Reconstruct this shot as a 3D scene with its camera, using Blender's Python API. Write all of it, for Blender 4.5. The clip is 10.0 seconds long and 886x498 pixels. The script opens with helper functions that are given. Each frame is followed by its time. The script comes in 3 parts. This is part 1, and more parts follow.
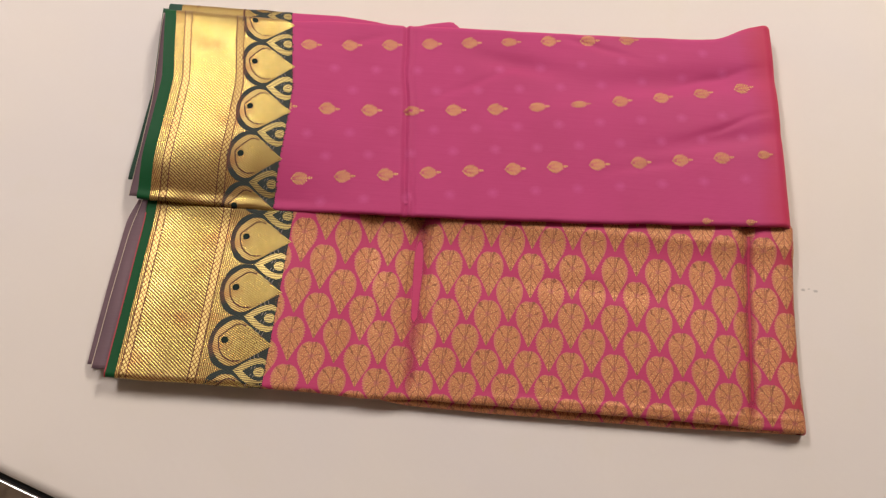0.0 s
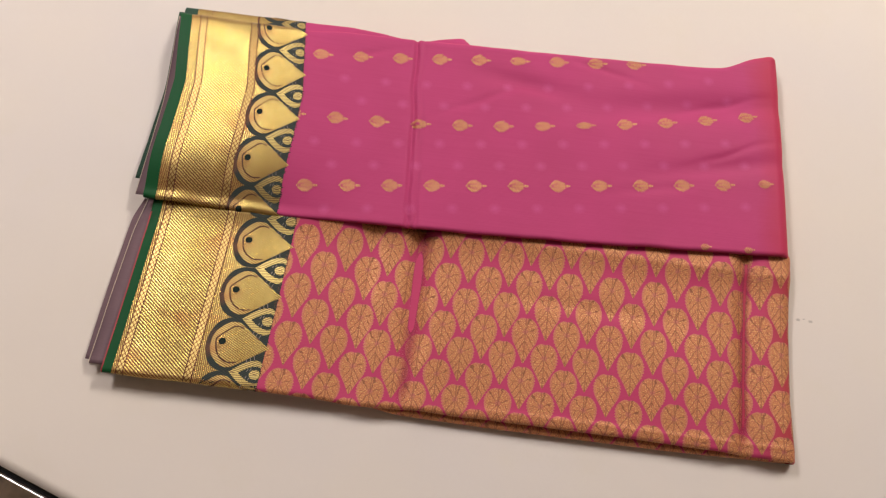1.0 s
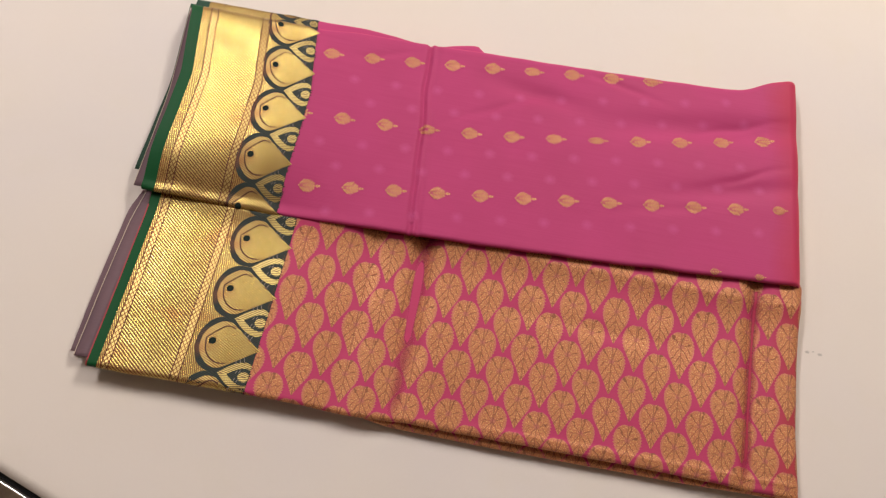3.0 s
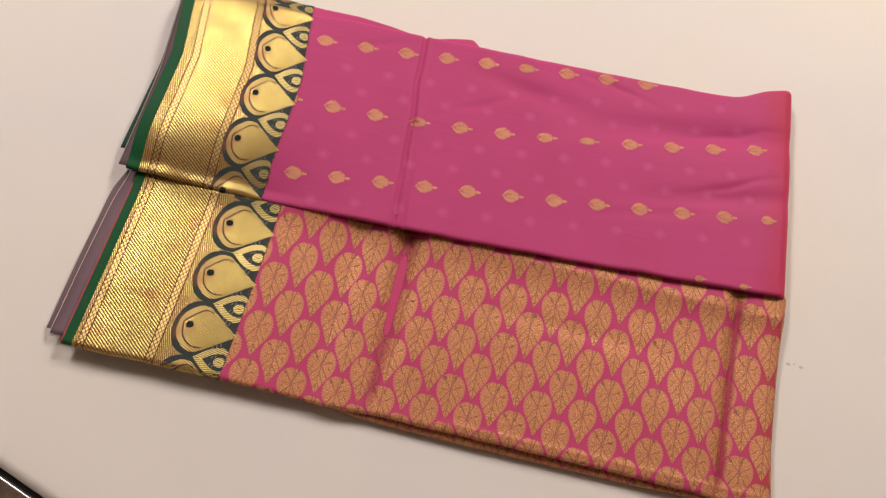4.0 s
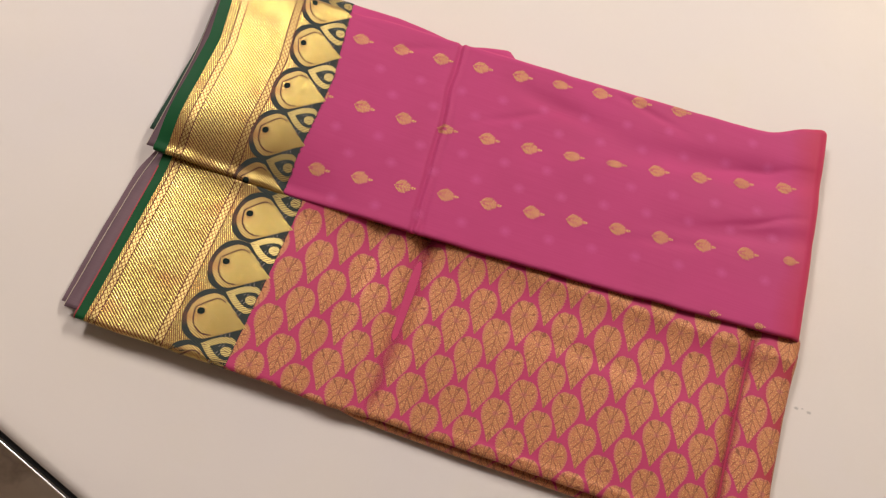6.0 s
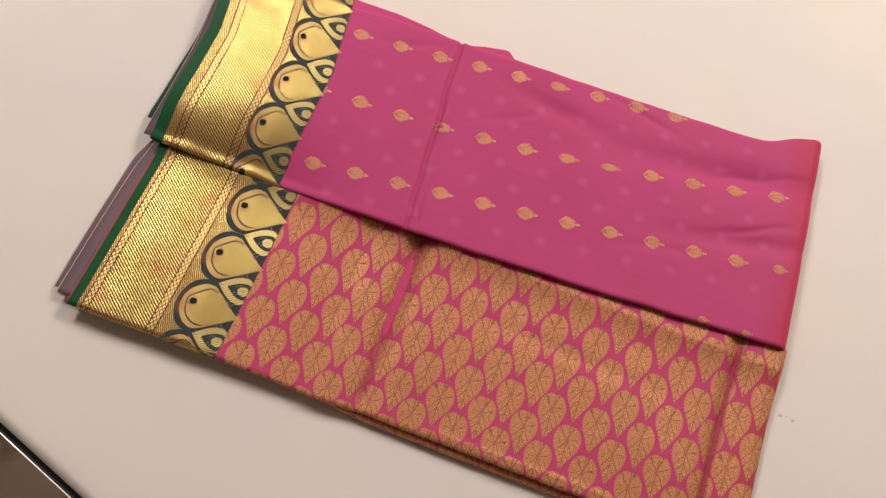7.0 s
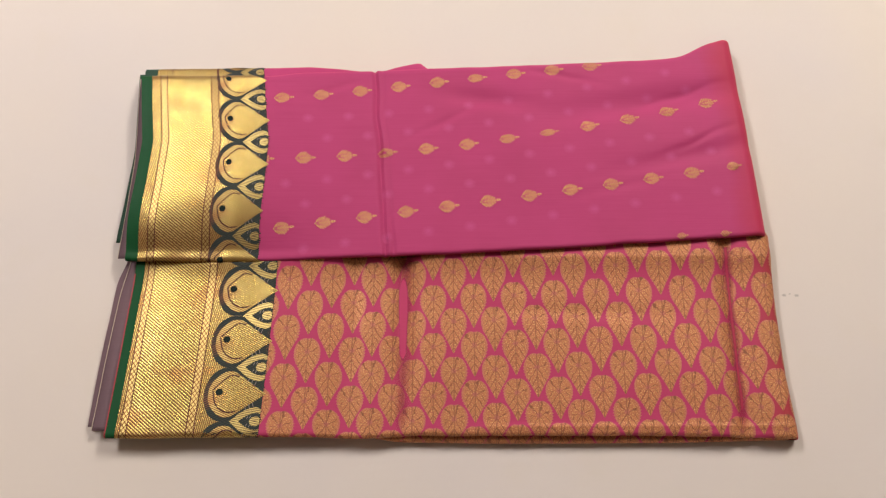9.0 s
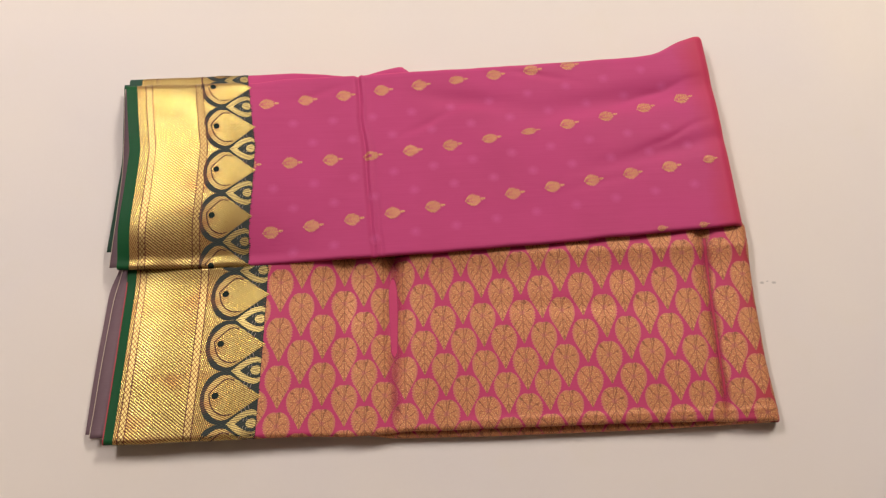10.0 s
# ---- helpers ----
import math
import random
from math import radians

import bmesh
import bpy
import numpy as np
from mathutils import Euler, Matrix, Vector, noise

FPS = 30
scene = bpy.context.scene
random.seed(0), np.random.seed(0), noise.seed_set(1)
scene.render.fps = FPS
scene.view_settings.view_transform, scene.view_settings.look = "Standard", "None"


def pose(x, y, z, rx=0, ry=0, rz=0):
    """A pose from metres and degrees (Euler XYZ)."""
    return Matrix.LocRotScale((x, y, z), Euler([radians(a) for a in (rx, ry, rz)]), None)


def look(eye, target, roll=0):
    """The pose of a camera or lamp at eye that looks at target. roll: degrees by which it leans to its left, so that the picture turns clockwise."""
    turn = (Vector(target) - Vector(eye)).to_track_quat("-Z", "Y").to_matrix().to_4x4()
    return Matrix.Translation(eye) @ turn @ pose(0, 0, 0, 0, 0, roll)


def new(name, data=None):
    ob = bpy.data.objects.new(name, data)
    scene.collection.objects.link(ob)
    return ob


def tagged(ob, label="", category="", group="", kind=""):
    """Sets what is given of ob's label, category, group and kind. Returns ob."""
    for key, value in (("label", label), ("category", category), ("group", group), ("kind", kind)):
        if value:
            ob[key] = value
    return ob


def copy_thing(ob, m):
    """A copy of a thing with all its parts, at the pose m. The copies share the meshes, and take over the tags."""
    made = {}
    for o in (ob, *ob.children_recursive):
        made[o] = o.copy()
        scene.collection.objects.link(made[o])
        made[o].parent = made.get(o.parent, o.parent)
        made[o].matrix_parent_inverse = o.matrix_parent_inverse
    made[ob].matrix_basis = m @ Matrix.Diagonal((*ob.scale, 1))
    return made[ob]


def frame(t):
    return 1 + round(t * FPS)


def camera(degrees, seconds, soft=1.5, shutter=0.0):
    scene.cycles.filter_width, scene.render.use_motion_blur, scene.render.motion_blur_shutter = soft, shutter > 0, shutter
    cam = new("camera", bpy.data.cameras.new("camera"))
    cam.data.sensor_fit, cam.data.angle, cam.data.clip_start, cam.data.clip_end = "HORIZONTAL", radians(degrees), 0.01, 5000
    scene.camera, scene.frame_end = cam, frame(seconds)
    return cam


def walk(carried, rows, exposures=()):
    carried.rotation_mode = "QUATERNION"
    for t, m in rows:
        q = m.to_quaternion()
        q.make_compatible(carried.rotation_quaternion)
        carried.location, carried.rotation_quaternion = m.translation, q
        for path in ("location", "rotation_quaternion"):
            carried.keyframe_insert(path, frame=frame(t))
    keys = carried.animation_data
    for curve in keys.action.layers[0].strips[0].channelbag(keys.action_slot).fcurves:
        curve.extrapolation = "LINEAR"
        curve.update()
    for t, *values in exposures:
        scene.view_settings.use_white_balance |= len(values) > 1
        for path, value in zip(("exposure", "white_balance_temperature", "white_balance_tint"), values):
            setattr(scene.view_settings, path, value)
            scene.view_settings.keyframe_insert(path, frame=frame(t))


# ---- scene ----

# ---------- camera ----------
cam = camera(60.0, 10.0, soft=1.3)
PATH = [
    (0.0, pose(-0.0080, -0.1991, 0.6194, 17.93, -1.54, 4.16)),
    (0.5, pose(-0.0081, -0.1989, 0.6219, 18.22, -2.02, 5.41)),
    (1.0, pose(-0.0066, -0.2021, 0.6249, 18.91, -2.30, 6.85)),
    (1.5, pose(-0.0103, -0.2012, 0.6247, 18.87, -3.12, 7.89)),
    (2.0, pose(-0.0091, -0.1971, 0.6211, 18.93, -3.71, 8.82)),
    (2.2, pose(-0.0101, -0.2005, 0.6136, 19.54, -3.55, 9.00)),
    (3.3, pose(-0.0011, -0.2002, 0.6065, 19.88, -3.20, 10.98)),
    (3.5, pose(0.0010, -0.1944, 0.6071, 19.57, -3.53, 11.87)),
    (4.0, pose(0.0079, -0.1942, 0.6036, 19.14, -3.98, 12.52)),
    (4.5, pose(0.0077, -0.1925, 0.6077, 19.01, -3.62, 12.27)),
    (5.0, pose(0.0063, -0.1898, 0.6066, 19.27, -3.60, 13.10)),
    (5.5, pose(0.0065, -0.1850, 0.6045, 18.58, -3.70, 15.47)),
    (6.8, pose(0.0140, -0.1757, 0.6125, 17.83, -4.86, 20.47)),
    (7.0, pose(0.0110, -0.1752, 0.6126, 17.41, -4.87, 19.87)),
    (7.5, pose(0.0092, -0.1784, 0.6141, 17.16, -3.59, 12.87)),
    (8.0, pose(0.0081, -0.1862, 0.6275, 18.42, -1.74, 7.75)),
    (8.5, pose(0.0104, -0.1893, 0.6328, 19.42, -0.27, 2.96)),
    (9.0, pose(0.0167, -0.1956, 0.6351, 19.95, 0.81, -0.16)),
    (9.5, pose(0.0176, -0.2017, 0.6397, 18.93, 1.14, -1.50)),
    (10.0, pose(0.0120, -0.2003, 0.6488, 19.85, 0.14, -2.31)),
]

walk(cam, PATH, exposures=[(0.0, 0.0), (10.0, 0.0)])

# ---------- light ----------
world = bpy.data.worlds.new("room_air")
scene.world = world
world.use_nodes = True
world.node_tree.nodes["Background"].inputs[0].default_value = (1.0, 0.92, 0.85, 1)
world.node_tree.nodes["Background"].inputs[1].default_value = 0.2


def area_lamp(name, eye, target, sx, sy, watts, colour):
    data = bpy.data.lights.new(name, "AREA")
    data.shape, data.size, data.size_y, data.energy, data.color = "RECTANGLE", sx, sy, watts, colour
    ob = new(name, data)
    ob.matrix_world = look(eye, target)
    return ob


LAMPS = (((-1.12, 1.22, 1.85), 29.5, (1.0, 0.93, 0.915)), ((1.02, 1.55, 1.85), 44, (1.0, 0.93, 0.835)))
for at, watts, tone in LAMPS:
    area_lamp("ceiling_lamp_light", (at[0], at[1], at[2] - 0.07), (at[0], at[1] - 0.001, -0.7), 0.45, 0.95, watts, tone)

# ---------- materials ----------


def mat(name, colour, rough=0.6, metal=0.0, **more):
    m = bpy.data.materials.new(name)
    m.use_nodes = True
    b = m.node_tree.nodes["Principled BSDF"]
    b.inputs["Base Color"].default_value = (*colour, 1)
    b.inputs["Roughness"].default_value = rough
    b.inputs["Metallic"].default_value = metal
    for key, value in more.items():
        b.inputs[key.replace("_", " ")].default_value = value
    return m


class Nodes:
    """Short calls for building a node tree."""

    def __init__(self, m):
        self.t = m.node_tree
        self.b = self.t.nodes["Principled BSDF"]

    def node(self, kind, **props):
        n = self.t.nodes.new(kind)
        for key, value in props.items():
            if key == "operation":
                n.operation = value
            elif key == "wave_profile":
                n.wave_profile = value
            elif key == "uv_map":
                n.uv_map = value
        return n

    def put(self, value, socket):
        if hasattr(value, "is_linked"):
            self.t.links.new(value, socket)
        elif isinstance(value, tuple) and len(value) == 3 and socket.type == "RGBA":
            socket.default_value = (*value, 1)
        else:
            socket.default_value = value

    def uv(self):
        return self.t.nodes.new("ShaderNodeUVMap").outputs[0]

    def place(self):
        return self.t.nodes.new("ShaderNodeTexCoord").outputs["Object"]

    def xyz(self, v):
        n = self.t.nodes.new("ShaderNodeSeparateXYZ")
        self.put(v, n.inputs[0])
        return n.outputs

    def m(self, op, a, b=0.0, c=0.0):
        n = self.node("ShaderNodeMath", operation=op)
        self.put(a, n.inputs[0]), self.put(b, n.inputs[1]), self.put(c, n.inputs[2])
        return n.outputs[0]

    def noise(self, v, scale, detail=3.0, rough=0.5):
        n = self.t.nodes.new("ShaderNodeTexNoise")
        self.put(v, n.inputs["Vector"])
        n.inputs["Scale"].default_value, n.inputs["Detail"].default_value, n.inputs["Roughness"].default_value = scale, detail, rough
        return n.outputs[0]

    def scaled(self, v, sx, sy, sz=1.0):
        n = self.node("ShaderNodeVectorMath", operation="MULTIPLY")
        self.put(v, n.inputs[0])
        n.inputs[1].default_value = (sx, sy, sz)
        return n.outputs[0]

    def step(self, v, a, b, lo=0.0, hi=1.0):
        n = self.t.nodes.new("ShaderNodeMapRange")
        self.put(v, n.inputs[0])
        for i, x in enumerate((a, b, lo, hi)):
            n.inputs[i + 1].default_value = x
        return n.outputs[0]

    def mix(self, f, a, b):
        n = self.t.nodes.new("ShaderNodeMix")
        n.data_type = "RGBA"
        self.put(f, n.inputs[0]), self.put(a, n.inputs[6]), self.put(b, n.inputs[7])
        return n.outputs[2]

    def wave(self, phase, pitch):
        """0..1 ridges of one pitch along a length in metres."""
        s = self.m("SINE", self.m("MULTIPLY", phase, 2 * math.pi / pitch))
        return self.m("MULTIPLY_ADD", s, 0.5, 0.5)

    def colour(self, c):
        self.put(c, self.b.inputs["Base Color"])

    def bump(self, height, depth, strength=1.0):
        n = self.t.nodes.new("ShaderNodeBump")
        n.inputs["Strength"].default_value, n.inputs["Distance"].default_value = strength, depth
        self.put(height, n.inputs["Height"])
        self.t.links.new(n.outputs[0], self.b.inputs["Normal"])


def silk(name, colour, second, rough=0.5, sheen=(0.9, 0.1, 0.12), edge=None, lustre=0.7, patch_tone=None):
    """Shot silk: two slightly different yarns, fine weave relief, coloured sheen."""
    m = mat(name, colour, rough, 0.0, Sheen_Weight=lustre, Sheen_Roughness=0.3, Specular_IOR_Level=0.25)
    n = Nodes(m)
    n.b.inputs["Sheen Tint"].default_value = (*sheen, 1)
    uv = n.uv()
    x, y, _ = n.xyz(uv)
    weave = n.m("MULTIPLY", n.wave(x, 0.0009), n.wave(y, 0.0011))
    patch = n.noise(uv, 14.0, 4.0)
    slub = n.noise(n.scaled(uv, 18.0, 900.0), 1.0, 2.0)
    f = n.m("MULTIPLY_ADD", slub, 0.35, n.m("MULTIPLY", patch, 0.65))
    tone = n.mix(n.step(f, 0.3, 0.7), colour, second)
    if edge:
        # red warp sheen of the rolled fold at grazing angles, painted as fixed colour
        ragged = n.m("MULTIPLY_ADD", n.m("SUBTRACT", n.noise(uv, 60.0, 3.0), 0.5), 0.008, x)
        tone = n.mix(n.step(ragged, 0.518, 0.541, 0.0, 0.9), tone, edge)
    if patch_tone:
        # a paler patch, strongest at its middle
        rim_uv = n.t.nodes.new("ShaderNodeUVMap")
        rim_uv.uv_map = "Rim"
        r = n.m("ADD", n.xyz(rim_uv.outputs[0])[0], n.m("MULTIPLY", n.m("SUBTRACT", n.noise(uv, 420.0, 2.0), 0.5), 0.5))
        tone = n.mix(n.step(r, 0.05, 0.95, 0.75, 0.0), tone, patch_tone)
    n.colour(tone)
    n.put(n.step(patch, 0.3, 0.7, rough - 0.06, rough + 0.08), n.b.inputs["Roughness"])
    n.bump(n.m("ADD", weave, n.m("MULTIPLY", slub, 0.35)), 0.0001, 0.4)
    return m


def zari(name, bright, dark, pitch, angle, share=0.5, rough=0.36, metal=0.85, chevron=False):
    """Metal-wrapped yarn in a twill: gold ridges with the ground yarn showing between."""
    m = mat(name, bright, rough, metal)
    n = Nodes(m)
    uv = n.uv()
    x, y, _ = n.xyz(uv)
    if chevron:
        y = n.m("ABSOLUTE", y)
    wob = n.m("MULTIPLY", n.m("SUBTRACT", n.noise(uv, 160.0, 2.0), 0.5), pitch * 0.35)
    phase = n.m("ADD", n.m("MULTIPLY_ADD", x, math.cos(angle), n.m("MULTIPLY", y, math.sin(angle))), wob)
    ridge = n.wave(phase, pitch)
    fine = n.wave(n.m("SUBTRACT", n.m("MULTIPLY", y, math.cos(angle)), n.m("MULTIPLY", x, math.sin(angle))), pitch * 0.55)
    cover = n.step(n.m("MULTIPLY_ADD", fine, 0.18, ridge), share - 0.11, share + 0.11)
    patch = n.noise(uv, 30.0, 3.0)
    gold = n.mix(n.step(patch, 0.3, 0.7), bright, tuple(c * k for c, k in zip(bright, (0.84, 0.78, 0.62))))
    speck = n.noise(n.scaled(uv, 1300.0, 900.0), 1.0, 2.0)
    gold = n.mix(n.m("MULTIPLY", n.step(speck, 0.50, 0.38), 0.4), gold, tuple(c * k for c, k in zip(bright, (0.45, 0.34, 0.22))))
    # random red-brown patches, painting in the dim reflections where the red core shows
    dull_gloss = n.m("MULTIPLY", n.step(n.noise(n.scaled(uv, 22.0, 34.0), 1.0, 5.0), 0.52, 0.68), 0.5)
    gold = n.mix(dull_gloss, gold, (0.40, 0.12, 0.04))
    n.colour(n.mix(cover, dark, gold))
    n.put(n.step(cover, 0.0, 1.0, metal * 0.1, metal), n.b.inputs["Metallic"])
    n.put(n.m("ADD", n.step(cover, 0.0, 1.0, 0.6, rough), n.step(speck, 0.4, 0.6, 0.08, -0.02)), n.b.inputs["Roughness"])
    n.bump(n.m("MULTIPLY_ADD", fine, 0.3, ridge), 0.0003, 0.24 if chevron else 0.42)
    return m


PINK_A, PINK_B = (0.425, 0.038, 0.143), (0.48, 0.053, 0.180)
PINK = silk("pink_silk", PINK_A, PINK_B, 0.62, (1.0, 0.08, 0.10), (0.45, 0.028, 0.080))
PINK_DEEP = silk("deep_pink_silk", (0.475, 0.042, 0.132), (0.51, 0.052, 0.15), 0.55, (1.0, 0.10, 0.12), (0.40, 0.045, 0.055))
GREEN = silk("green_selvage_silk", (0.001, 0.058, 0.014), (0.002, 0.076, 0.021), 0.6, (0.01, 0.10, 0.04), lustre=0.1)
MAUVE = silk("mauve_reverse_silk", (0.15, 0.095, 0.115), (0.20, 0.125, 0.145), 0.6, (0.5, 0.3, 0.4))
DARK_GREEN = silk("dark_green_silk", (0.016, 0.052, 0.034), (0.026, 0.068, 0.046), 0.65, (0.1, 0.4, 0.2), lustre=0.1)
THREAD = mat("pale_thread", (0.62, 0.52, 0.42), 0.6)
GOLD = zari("gold_zari_twill", (0.78, 0.645, 0.225), (0.17, 0.042, 0.014), 0.0020, radians(52), 0.53, 0.27, 0.93)
GOLD_FIELD = zari("gold_zari_field", (0.77, 0.635, 0.225), (0.22, 0.054, 0.018), 0.0015, radians(24), 0.52, 0.26, 0.91)
GOLD_PETAL = zari("gold_zari_heart", (0.78, 0.645, 0.22), (0.21, 0.052, 0.018), 0.0015, radians(60), 0.48, 0.26, 0.91)
GOLD_RIB = zari("gold_zari_rib", (0.72, 0.57, 0.21), (0.20, 0.055, 0.020), 0.0015, radians(66), 0.52, 0.30, 0.9)
GOLD_DROP = zari("gold_zari_drop", (0.78, 0.64, 0.26), (0.10, 0.042, 0.02), 0.0014, radians(80), 0.42, 0.33, 0.9, chevron=True)
RED_LINE = zari("maroon_line", (0.15, 0.045, 0.018), (0.085, 0.014, 0.009), 0.0021, radians(90), 0.72, 0.5, 0.25)
STITCH = mat("grey_stitch_yarn", (0.24, 0.20, 0.19), 0.6)
MAROON = mat("maroon_thread", (0.065, 0.016, 0.010), 0.65)
EYE = mat("bottle_green_yarn", (0.008, 0.018, 0.015), 0.7, Specular_IOR_Level=0.2)
INK = zari("bottle_green_outline", (0.03, 0.046, 0.04), (0.004, 0.010, 0.011), 0.0013, radians(70), 0.62, 0.6, 0.15)


def lattice_gold():
    m = mat("gold_lattice", (0.8, 0.5, 0.2), 0.31, 0.88)
    n = Nodes(m)
    x, y, _ = n.xyz(n.uv())
    a = n.wave(n.m("ADD", x, n.m("MULTIPLY", y, 0.75)), 0.0034)
    b = n.wave(n.m("SUBTRACT", x, n.m("MULTIPLY", y, 0.75)), 0.0034)
    line = n.m("MINIMUM", n.step(a, 0.01, 0.20), n.step(b, 0.01, 0.20))
    grain = n.wave(y, 0.0011)
    n.colour(n.mix(n.m("MULTIPLY", line, n.step(grain, 0.1, 0.6, 0.35, 1.0)), (0.14, 0.040, 0.015), (0.66, 0.49, 0.18)))
    n.bump(n.m("MULTIPLY_ADD", grain, 0.4, line), 0.0003, 0.5)
    return m


LATTICE = lattice_gold()


def leaf_gold():
    """Woven leaf: coppery zari with pink ground showing in the veins. UV in metres from the stalk end."""
    m = mat("copper_gold_leaf", (0.55, 0.29, 0.11), 0.42, 0.55)
    n = Nodes(m)
    uv = n.uv()
    x, y, _ = n.xyz(uv)
    ax = n.m("ABSOLUTE", x)
    info = n.t.nodes.new("ShaderNodeObjectInfo").outputs["Random"]
    shifted = n.m("ADD", y, n.m("MULTIPLY", info, 0.7))
    comb = n.t.nodes.new("ShaderNodeCombineXYZ")
    n.put(x, comb.inputs[0]), n.put(shifted, comb.inputs[1])
    own = comb.outputs[0]
    wob = n.m("MULTIPLY", n.m("SUBTRACT", n.noise(own, 330.0, 3.0), 0.5), 0.0050)
    mid = n.step(n.m("ABSOLUTE", n.m("ADD", x, n.m("MULTIPLY", wob, 0.4))), 0.00015, 0.0006, 1.0, 0.0)
    run = n.m("ADD", n.m("SUBTRACT", y, n.m("MULTIPLY", ax, 1.5)), wob)
    low_vein = n.m("MULTIPLY", n.step(n.wave(n.m("SUBTRACT", run, 0.0028), 0.0074), 0.91, 0.98), n.step(y, 0.012, 0.014))
    ray = n.m("ADD", n.m("ARCTAN2", x, n.m("SUBTRACT", 0.0125, y)), n.m("MULTIPLY", wob, 130.0))
    high_vein = n.m("MULTIPLY", n.step(n.wave(ray, 0.8976), 0.91, 0.98), n.step(y, 0.0135, 0.0115))
    vein = n.m("MAXIMUM", low_vein, high_vein)
    open_part = n.step(ax, 0.0072, 0.0088, 1.0, 0.0)
    lines = n.m("MAXIMUM", n.m("MULTIPLY", mid, 0.8), n.m("MULTIPLY", vein, open_part))
    grain = n.noise(n.scaled(own, 1150.0, 850.0), 1.0, 2.0)
    spark = n.step(grain, 0.56, 0.63)
    tone = n.mix(n.step(n.noise(own, 130.0, 3.0), 0.35, 0.65), (0.510, 0.188, 0.076), (0.570, 0.220, 0.090))
    tone = n.mix(n.m("MULTIPLY", spark, 0.6), tone, (0.86, 0.56, 0.25))
    tone = n.mix(n.m("MULTIPLY", n.step(grain, 0.47, 0.38), 0.55), tone, (0.38, 0.09, 0.09))
    tone = n.mix(n.m("MULTIPLY", info, 0.2), tone, (0.42, 0.20, 0.07))
    rim_uv = n.t.nodes.new("ShaderNodeUVMap")
    rim_uv.uv_map = "Rim"
    ra, rv, _ = n.xyz(rim_uv.outputs[0])
    rim = n.m("MAXIMUM", n.step(n.m("ADD", n.m("ABSOLUTE", ra), n.m("MULTIPLY", n.m("SUBTRACT", grain, 0.5), 0.5)), 0.80, 0.96), n.step(rv, 0.06, 0.0))
    tone = n.mix(n.m("MULTIPLY", rim, 0.65), tone, (0.55, 0.16, 0.15))
    heart = n.m("SQRT", n.m("ADD", n.m("MULTIPLY", x, x), n.m("POWER", n.m("SUBTRACT", y, 0.0115), 2.0)))
    tone = n.mix(n.step(n.m("ADD", heart, n.m("MULTIPLY", wob, 0.5)), 0.0008, 0.0030, 0.65, 0.0), tone, (0.46, 0.11, 0.13))
    n.colour(n.mix(n.m("MULTIPLY", lines, 0.80), tone, (0.21, 0.070, 0.038)))
    n.put(n.step(spark, 0.0, 1.0, 0.60, 0.38), n.b.inputs["Roughness"])
    n.put(n.step(spark, 0.0, 1.0, 0.22, 0.60), n.b.inputs["Metallic"])
    n.bump(n.m("SUBTRACT", grain, n.m("MULTIPLY", lines, 0.9)), 0.0003, 0.5)
    return m


LEAF = leaf_gold()


def butta_gold():
    m = mat("butta_gold", (0.66, 0.40, 0.16), 0.4, 0.6)
    n = Nodes(m)
    uv = n.uv()
    x, y, _ = n.xyz(uv)
    ribs = n.wave(n.m("SUBTRACT", n.m("MULTIPLY", n.m("ABSOLUTE", y), 1.0), x), 0.0021)
    grain = n.noise(n.scaled(uv, 1500.0, 2400.0), 1.0, 2.0)
    f = n.m("MULTIPLY", n.step(ribs, 0.28, 0.6), n.step(grain, 0.38, 0.47))
    n.colour(n.mix(f, (0.42, 0.10, 0.09), n.mix(n.step(grain, 0.48, 0.62), (0.52, 0.29, 0.085), (0.88, 0.53, 0.29))))
    n.bump(n.m("ADD", ribs, grain), 0.0004, 0.6)
    return m


BUTTA = butta_gold()
GHOST = silk("pale_pink_silk", PINK_A, PINK_B, 0.62, (1.0, 0.08, 0.10), (0.45, 0.028, 0.080), patch_tone=(0.53, 0.085, 0.245))
# darker reds that also stand in for the shading inside two creases
CREASE_SHADE = silk("crease_shade_silk", (0.40, 0.034, 0.080), (0.43, 0.042, 0.095), 0.55, (1.0, 0.10, 0.12))
PLEAT = silk("pleat_silk", (0.40, 0.034, 0.080), (0.43, 0.042, 0.095), 0.55, (1.0, 0.10, 0.12))


def feather(m, power, cap):
    """Lets a patch thin out into the cloth around it, by its Rim map (1 at the border)."""
    n = Nodes(m)
    rim_uv = n.t.nodes.new("ShaderNodeUVMap")
    rim_uv.uv_map = "Rim"
    a, b, _ = n.xyz(rim_uv.outputs[0])
    r = n.m("SQRT", n.m("ADD", n.m("MULTIPLY", a, a), n.m("MULTIPLY", b, b)))
    r = n.m("ADD", r, n.m("MULTIPLY", n.m("SUBTRACT", n.noise(n.uv(), 420.0, 2.0), 0.5), 0.35))
    n.put(n.m("MULTIPLY", n.m("POWER", n.step(r, 0.0, 1.0, 1.0, 0.0), power), cap), n.b.inputs["Alpha"])


feather(PLEAT, 0.9, 0.85)
feather(CREASE_SHADE, 0.8, 0.6)


